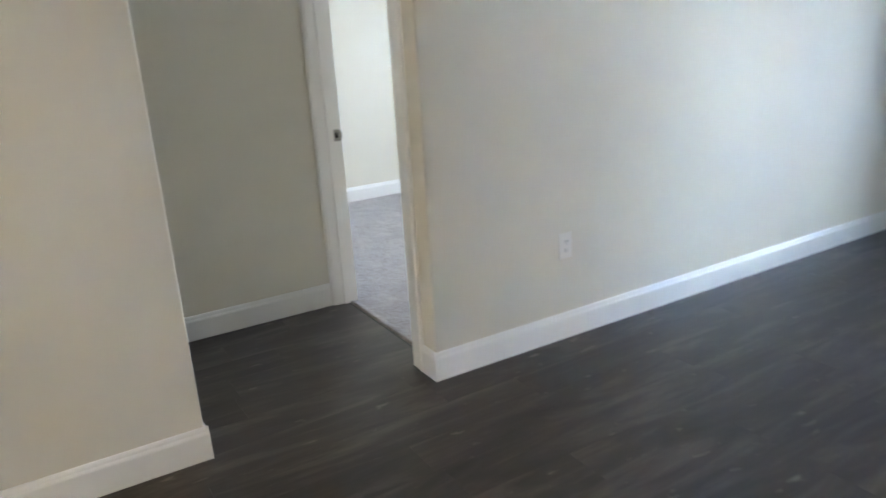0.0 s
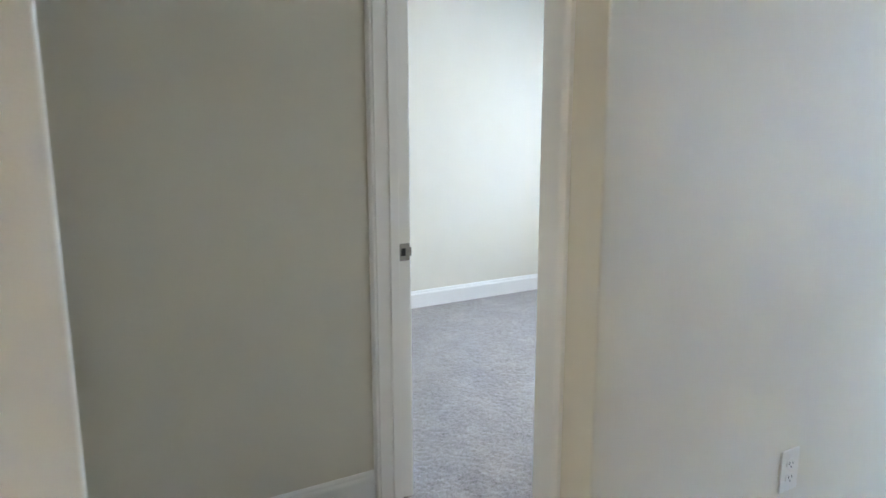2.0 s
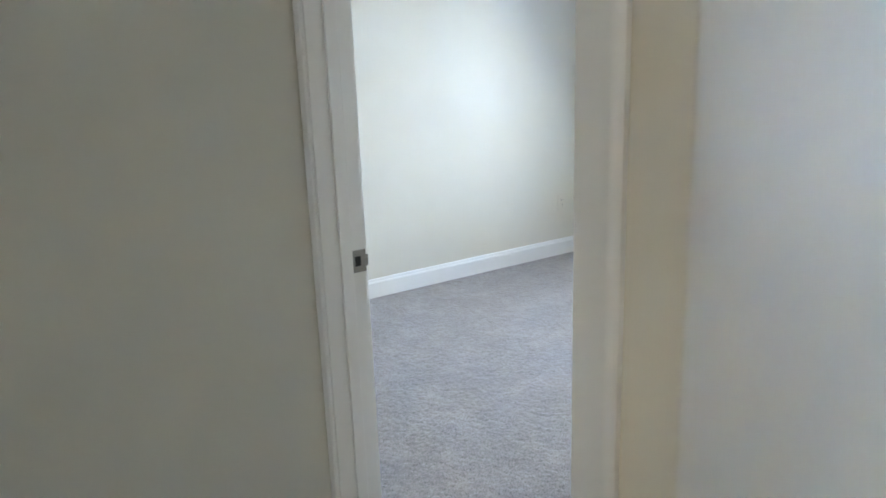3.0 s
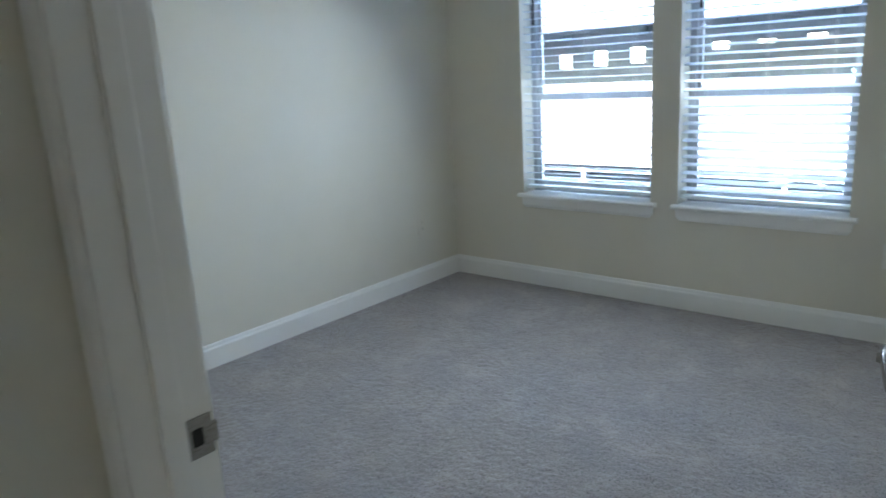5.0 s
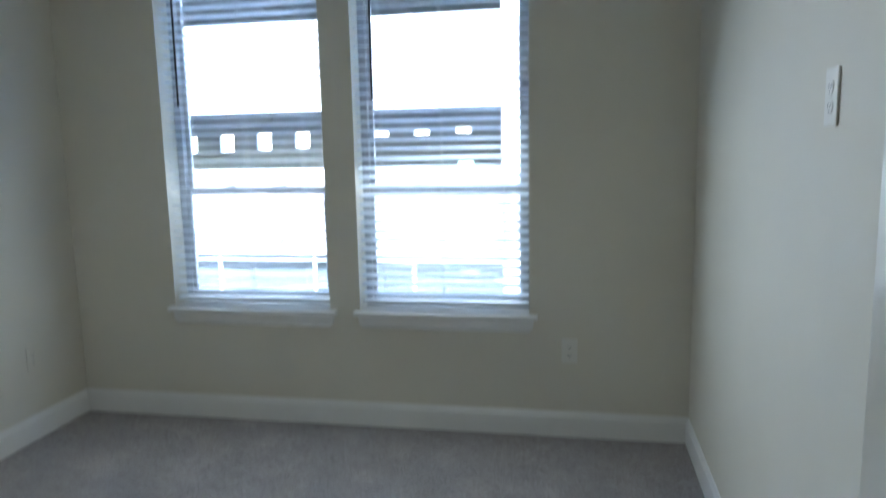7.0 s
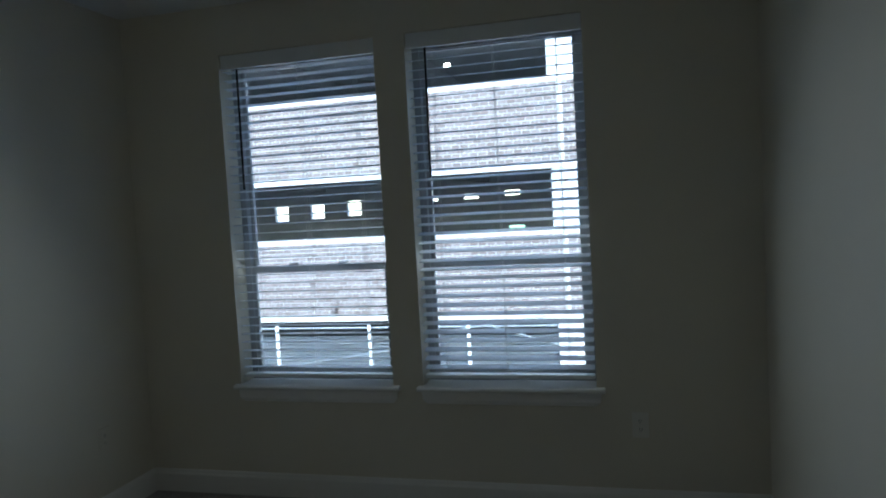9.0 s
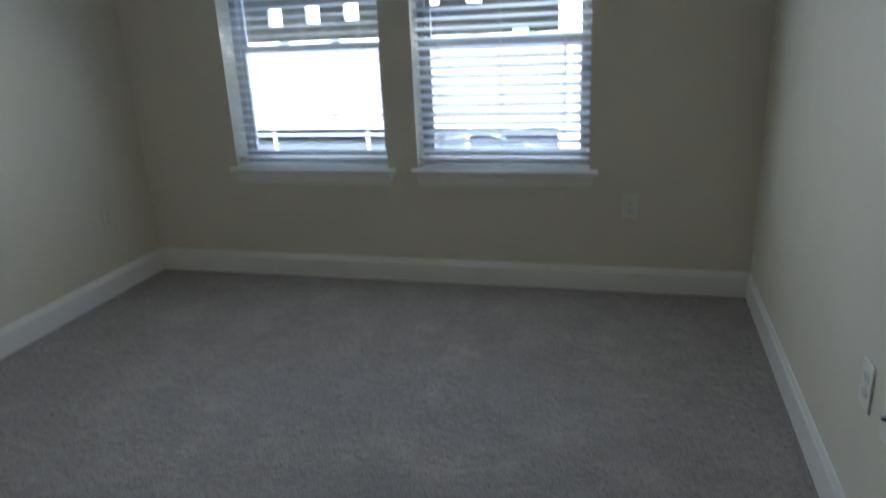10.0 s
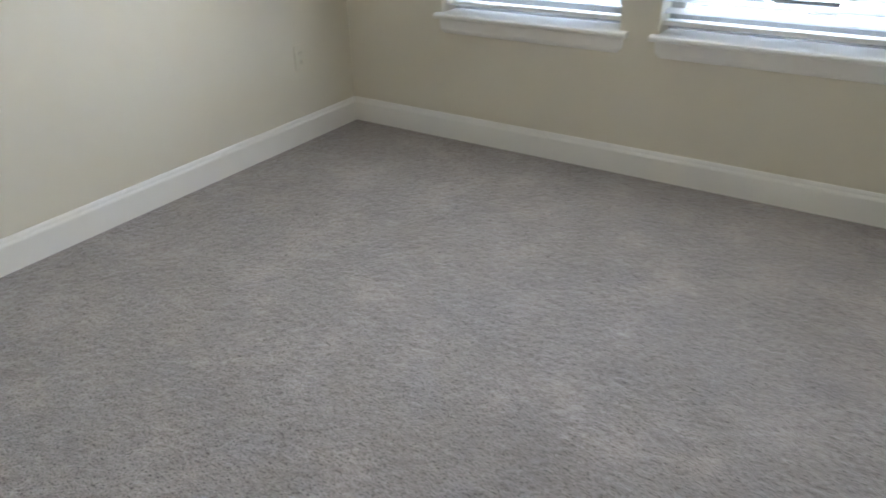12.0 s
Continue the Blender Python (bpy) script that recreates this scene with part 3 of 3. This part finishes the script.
blind(*WINDOWS[0], -3.5)
blind(*WINDOWS[1], 12.5)


# ---- wall plates ----
def plate_base(name, label, category, m, paint):
    g = thing(name, label, category, m)
    bm = bmesh.new()
    soft_box(bm, -0.036, -0.0055, -0.058, 0.036, 0.0, 0.058, 0.0025, 3)
    part("cover_plate", bm, paint, g)
    return g


def outlet(m, label, paint=PLATE_WHITE):
    """Faces -y in its own frame."""
    g = plate_base("wall_outlet", label, "outlet", m, paint)
    for z in (-0.0195, 0.0195):
        bm = bmesh.new()
        t = bmesh.new()
        bmesh.ops.create_cone(t, cap_ends=True, segments=28, radius1=0.0172, radius2=0.0172, depth=0.003)
        bmesh.ops.transform(t, matrix=Matrix.Diagonal((1, 0.82, 1, 1)), verts=t.verts[:])
        join(bm, t, Matrix.Translation((0, -0.0062, z)) @ Matrix.Rotation(radians(90), 4, "X"))
        r = part("receptacle", bm, paint, g)
        for x, hh in ((-0.0062, 0.0042), (0.0062, 0.0034)):
            bm = bmesh.new()
            box(bm, x - 0.0011, -0.0082, z + 0.002 - hh, x + 0.0011, -0.0070, z + 0.002 + hh)
            part("slot", bm, DARK_SLOT, r)
        bm = bmesh.new()
        tube(bm, (0, -0.0082, z - 0.0085), (0, -0.0070, z - 0.0085), 0.0022, 10)
        part("slot", bm, DARK_SLOT, r)
    bm = bmesh.new()
    tube(bm, (0, -0.0066, 0), (0, -0.005, 0), 0.003, 12)
    part("screw", bm, PLATE_WHITE, g)


def coax(m, label):
    g = plate_base("cable_plate", label, "cable outlet", m, PLATE_WHITE)
    bm = bmesh.new()
    tube(bm, (0, -0.0055, 0), (0, -0.0085, 0), 0.0072, 6)
    tube(bm, (0, -0.0085, 0), (0, -0.016, 0), 0.0046, 16)
    part("connector", bm, WAND, g, "dark threaded coax connector")
    for z in (-0.042, 0.042):
        bm = bmesh.new()
        tube(bm, (0, -0.0066, z), (0, -0.005, z), 0.003, 12)
        part("screw", bm, PLATE_WHITE, g)


outlet(pose(-0.522, Y_NORTH, 0.416), "white duplex outlet on the wall below the window sill")
outlet(pose(X_EAST, -1.611, 0.446, 0, 0, -90), "white duplex outlet low on the bedroom side wall")
coax(pose(X_EAST, -1.764, 0.448, 0, 0, -90), "white cable plate with a dark coax connector")
outlet(pose(X_EAST, -1.624, 1.455, 0, 0, -90), "white duplex outlet at eye level on the bedroom side wall")
outlet(pose(X_WEST, -0.345, 0.397, 0, 0, 90), "wall-coloured duplex outlet low on the bedroom wall near the corner", WALL)
outlet(pose(X_LIVING, -2.626, 0.434, 0, 0, 90), "white duplex outlet on the living room wall")


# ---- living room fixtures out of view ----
# Assumed lamp, added out of view for the warm light on the near wall.
def assumed_ceiling_light(x, y):
    g = thing("assumed_ceiling_light", "assumed round ceiling light with a warm diffuser, added out of view", "ceiling light", pose(x, y, CEILING))
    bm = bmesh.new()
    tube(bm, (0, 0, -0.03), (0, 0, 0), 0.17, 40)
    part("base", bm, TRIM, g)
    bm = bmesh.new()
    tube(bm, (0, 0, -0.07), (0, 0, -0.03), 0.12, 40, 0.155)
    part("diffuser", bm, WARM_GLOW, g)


assumed_ceiling_light(2.2, -6.0)


def patio_window():
    g = thing("window_3", "wide white framed sliding glass doors", "window", kind="structure")
    bm = bmesh.new()
    for x in (1.15, 1.845, 2.54):
        box(bm, x, 0.96, 0.02, x + 0.06, 1.04, 2.1)
    box(bm, 1.21, 0.96, 0.02, 2.54, 1.04, 0.08)
    box(bm, 1.21, 0.96, 2.04, 2.54, 1.04, 2.1)
    part("window_frame", bm, VINYL_WHITE, g)
    for x0, x1 in ((1.21, 1.845), (1.905, 2.54)):
        bm = bmesh.new()
        box(bm, x0, 0.998, 0.08, x1, 1.002, 2.04)
        p = part("pane", bm, GLASS, g)
        p.visible_shadow = False


patio_window()

# ---- outside: ground and the parking garage ----
GROUND = -3.4
FACE = 12.6                       # front of the spandrels
bm = bmesh.new()
box(bm, -900, -900, GROUND - 0.5, 900, 900, GROUND)
structure("ground", bm, PAVING, "pale paved ground between the buildings", "ground")
bm = bmesh.new()
box(bm, -200, 4.0, GROUND, 200, 9.6, GROUND + 0.004)
structure("road", bm, ASPHALT, "dark asphalt lane in front of the garage", "road")

garage = thing("parking_garage", "open parking garage with pale brick spandrels and white columns", "building", pose(0, FACE, 0))
G0, G1, BACK = -24.0, 10.0, 17.0
SPANDRELS = [(2.180, 4.190), (-1.180, 0.850), (5.540, 7.550), (-3.4, -2.75)]
COLUMNS = [(-2.12, -1.05), (-13.6, -12.5), (8.6, 9.6)]


def slab(z, name="deck"):
    bm = bmesh.new()
    box(bm, G0, 0.30, z - 0.22, G1, BACK, z)
    d = part(name, bm, DARK_CONCRETE, garage)
    x = G0 + 0.6
    while x < G1:
        bm = bmesh.new()
        box(bm, x, 0.30, z - 0.62, x + 0.35, BACK, z - 0.22)
        part("beam", bm, DARK_CONCRETE, d)
        x += 4.1


for z in (3.15, -0.20, 6.50):
    slab(z)
bm = bmesh.new()
box(bm, G0, 0.30, GROUND, G1, BACK, GROUND + 0.06)
part("deck", bm, DARK_CONCRETE, garage)

# rear wall: a row of square openings on the middle deck, following its slight ramp
bm = bmesh.new()
side, gap = 0.74, 1.955
box(bm, G0, BACK - 0.25, GROUND, G1, BACK, 0.6)
box(bm, G0, BACK - 0.25, 2.45, G1, BACK, 7.55)
heights = [0.74, 0.74, 0.74, 0.74, 0.74, 0.74, 0.34, 0.16, 0.26, 0.24]      # the last four are shaped as low slits, leaving slivers of light
edge = G0
for i, tall in enumerate(heights):
    x = -23.2 + i * gap
    z = 1.546 + 0.056 * (i - 3) + (0.08 if tall < 0.5 else 0)
    box(bm, edge, BACK - 0.25, 0.6, x - side / 2, BACK, 2.45)
    box(bm, x - side / 2, BACK - 0.25, 0.6, x + side / 2, BACK, z - tall / 2)
    box(bm, x - side / 2, BACK - 0.25, z + tall / 2, x + side / 2, BACK, 2.45)
    edge = x + side / 2
box(bm, edge, BACK - 0.25, 0.6, G1, BACK, 2.45)
part("rear_wall", bm, DARK_CONCRETE, garage, "dark rear wall with square openings")
for x in (G0 - 0.3, G1):
    bm = bmesh.new()
    box(bm, x, 0, GROUND, x + 0.3, BACK, 7.55)
    part("end_wall", bm, CONCRETE, garage)
for a, b in COLUMNS:
    bm = bmesh.new()
    soft_box(bm, a, 0.02, GROUND, b, 0.75, 7.4, 0.015)
    part("column", bm, PRECAST, garage, "white precast column")

for x, z in ((-5.30, 5.42),):
    bm = bmesh.new()
    tube(bm, (x, 4.0, z), (x, 4.0, z + 0.08), 0.085, 20)
    part("deck_lamp", bm, LAMP_GLOW, garage, "lit round lamp under the deck")

bm = bmesh.new()
soft_box(bm, -3.26, 1.0, 0.86, -2.90, 1.05, 0.92, 0.01)
part("lit_sign", bm, glow("green_sign", (0.25, 1.0, 0.35), 0.3), garage, "small green lit sign")

BRICK_W, BRICK_H, JOINT = 0.187, 0.0855, 0.0165


def brick_mesh():
    bm = bmesh.new()
    w, h, d, c = BRICK_W, BRICK_H, 0.010, 0.003
    a = [bm.verts.new(p) for p in ((0, 0, 0), (w, 0, 0), (w, 0, h), (0, 0, h))]
    b = [bm.verts.new(p) for p in ((c, -d, c), (w - c, -d, c), (w - c, -d, h - c), (c, -d, h - c))]
    for i in range(4):
        bm.faces.new((a[i], a[(i + 1) % 4], b[(i + 1) % 4], b[i]))
    bm.faces.new(b)
    return mesh_of("brick", bm, BRICK)


def spandrel(z0, z1, single):
    """A precast panel with smooth bands above and below a field of brick; single: the stretch whose bricks are objects."""
    cap, foot = 0.115, 0.150
    bm = bmesh.new()
    soft_box(bm, G0, 0.0, z0, G1, 0.24, z0 + foot, 0.01)
    box(bm, G0, 0.012, z0 + foot, G1, 0.24, z1 - cap)
    soft_box(bm, G0, 0.0, z1 - cap, G1, 0.30, z1, 0.01)
    for x in (-1.87, -13.1, 9.0):
        soft_box(bm, x - 0.05, 0.0, z0 + foot, x + 0.05, 0.05, z1 - cap, 0.004)
    s = part("spandrel", bm, MORTAR, garage, "pale brick spandrel with white bands")
    me = brick_mesh()
    rest_v, rest_f = [], []
    base = [tuple(v.co) for v in me.vertices]
    faces = [tuple(p.vertices) for p in me.polygons]
    rows = int((z1 - cap - z0 - foot) / (BRICK_H + JOINT))
    pad = (z1 - cap - z0 - foot - rows * (BRICK_H + JOINT) + JOINT) / 2
    for r in range(rows):
        z = z0 + foot + pad + r * (BRICK_H + JOINT)
        x = -19.0 + (BRICK_W + JOINT) / 2 * (r % 2)
        while x < 2.0:
            cuts = [q for q in (-1.87, -13.1) if x < q + 0.06 and x + BRICK_W > q - 0.06]
            spans = [(x, cuts[0] - 0.06), (cuts[0] + 0.06, x + BRICK_W)] if cuts else [(x, x + BRICK_W)]
            for a, b in spans:
                if b - a < 0.02:
                    continue
                if single and not cuts and single[0] < x < single[1]:
                    o = new("brick", me)
                    o.parent = s
                    o.location = (x, 0.012, z)
                else:
                    n, k = len(rest_v), (b - a) / BRICK_W
                    rest_v += [(p[0] * k + a, p[1] + 0.012, p[2] + z) for p in base]
                    rest_f += [tuple(i + n for i in f) for f in faces]
            x += BRICK_W + JOINT
    me2 = bpy.data.meshes.new("brickwork")
    me2.from_pydata(rest_v, [], rest_f)
    me2.materials.append(BRICK)
    o = new("brickwork", me2)
    o.parent = s
    tagged(o, kind="stuff")


# ---- mesh fence in the lower opening ----
def fence():
    g = thing("mesh_fence", "galvanised wire mesh fence with white posts and loose braces", "fence", pose(0, FACE - 0.35, 0))
    posts = [-4.10 - 2.38 * k for k in (4, 3, 2, 1, 0)]
    for x in posts:
        bm = bmesh.new()
        soft_box(bm, x - 0.034, -0.034, GROUND, x + 0.034, 0.034, -1.19, 0.006)
        part("post", bm, POST_WHITE, g, "white square post")
    for z in (-1.27, -2.45):
        bm = bmesh.new()
        tube(bm, (posts[0], 0, z), (-2.1, 0, z), 0.022, 10)
        part("rail", bm, GALVANISED, g)
    for a, b in zip(posts, posts[1:] + [-2.1]):
        bm = bmesh.new()
        x = a + 0.06
        while x < b - 0.04:
            box(bm, x - 0.0045, -0.004, -3.2, x + 0.0045, 0.004, -1.5)
            x += 0.052
        z = -3.2
        while z < -1.45:
            box(bm, a, -0.010, z - 0.004, b, -0.004, z + 0.004)
            z += 0.078
        part("wire_mesh", bm, GALVANISED, g)
    for p, q in (((-4.15, -1.10), (-1.5, -1.84)), ((-4.6, -1.36), (-2.28, -1.05)), ((-8.36, -2.14), (-5.86, -1.78))):
        bm = bmesh.new()
        tube(bm, (p[0], -0.06, p[1]), (q[0], -0.06, q[1]), 0.014, 8)
        part("brace", bm, GALVANISED, g)


fence()


def twig():
    """A few thin dry stems that hang against the lower brick band."""
    g = thing("dry_twig", "dry bare twig clinging to the lower brick band", "twig", pose(-7.45, FACE - 0.006, -0.98))
    rng = random.Random(11)
    bm = bmesh.new()
    for k in range(7):
        a = Vector((rng.uniform(-0.05, 0.05), 0, 0))
        lean = rng.uniform(-0.25, 0.75)
        r = 0.011
        for j in range(rng.randint(3, 5)):
            b = a + Vector((lean * 0.10 + rng.uniform(-0.03, 0.03), -0.004, rng.uniform(0.06, 0.10)))
            tube(bm, a, b, r, 6, r * 0.75)
            a, r = b, r * 0.75
    part("stem", bm, TWIG, g)


twig()


# ---- pieces: floor planks and bricks ----
def planks():
    f = thing("floor", "dark brown wood-look vinyl plank floor", "floor", kind="structure")
    w, l, gap = 0.178, 1.219, 0.0003
    bm = bmesh.new()
    t = bmesh.new()
    box(t, 0, 0, -0.022, w - gap, l - gap, 0)
    bmesh.ops.bevel(t, geom=[e for e in t.edges if all(v.co.z > -0.001 for v in e.verts)], offset=0.0002, segments=1, affect="EDGES")
    join(bm, t)
    whole = mesh_of("plank", bm, PLANK)
    rng = random.Random(3)
    x = X_DARK
    while x < 4.8:
        y = -7.0 - rng.uniform(0.0, 1.1)
        top = (THRESHOLD - 0.012) if x + w / 2 < X_LIVING else 0.9
        while y < top:
            y0, y1 = max(y, -7.0), min(y + l, top)
            x1 = min(x + w, 4.8)
            if y1 - y0 > 0.02 and not (x + w < X_BLOCK and y1 < Y_BLOCK):
                if y1 - y0 > l - 0.001 and x1 - x > w - 0.001:
                    o = new("plank", whole)
                    o.location = (x, y, 0)
                else:
                    bm = bmesh.new()
                    box(bm, 0, 0, -0.022, x1 - x - gap, y1 - y0 - gap, 0)
                    o = new("plank", mesh_of("plank", bm, PLANK))
                    o.location = (x, y0, 0)
                o.parent = f
            y += l
        x += w


planks()
for z0, z1 in SPANDRELS:
    spandrel(z0, z1, (-6.2, -4.2) if -2 < z0 < 3 else None)
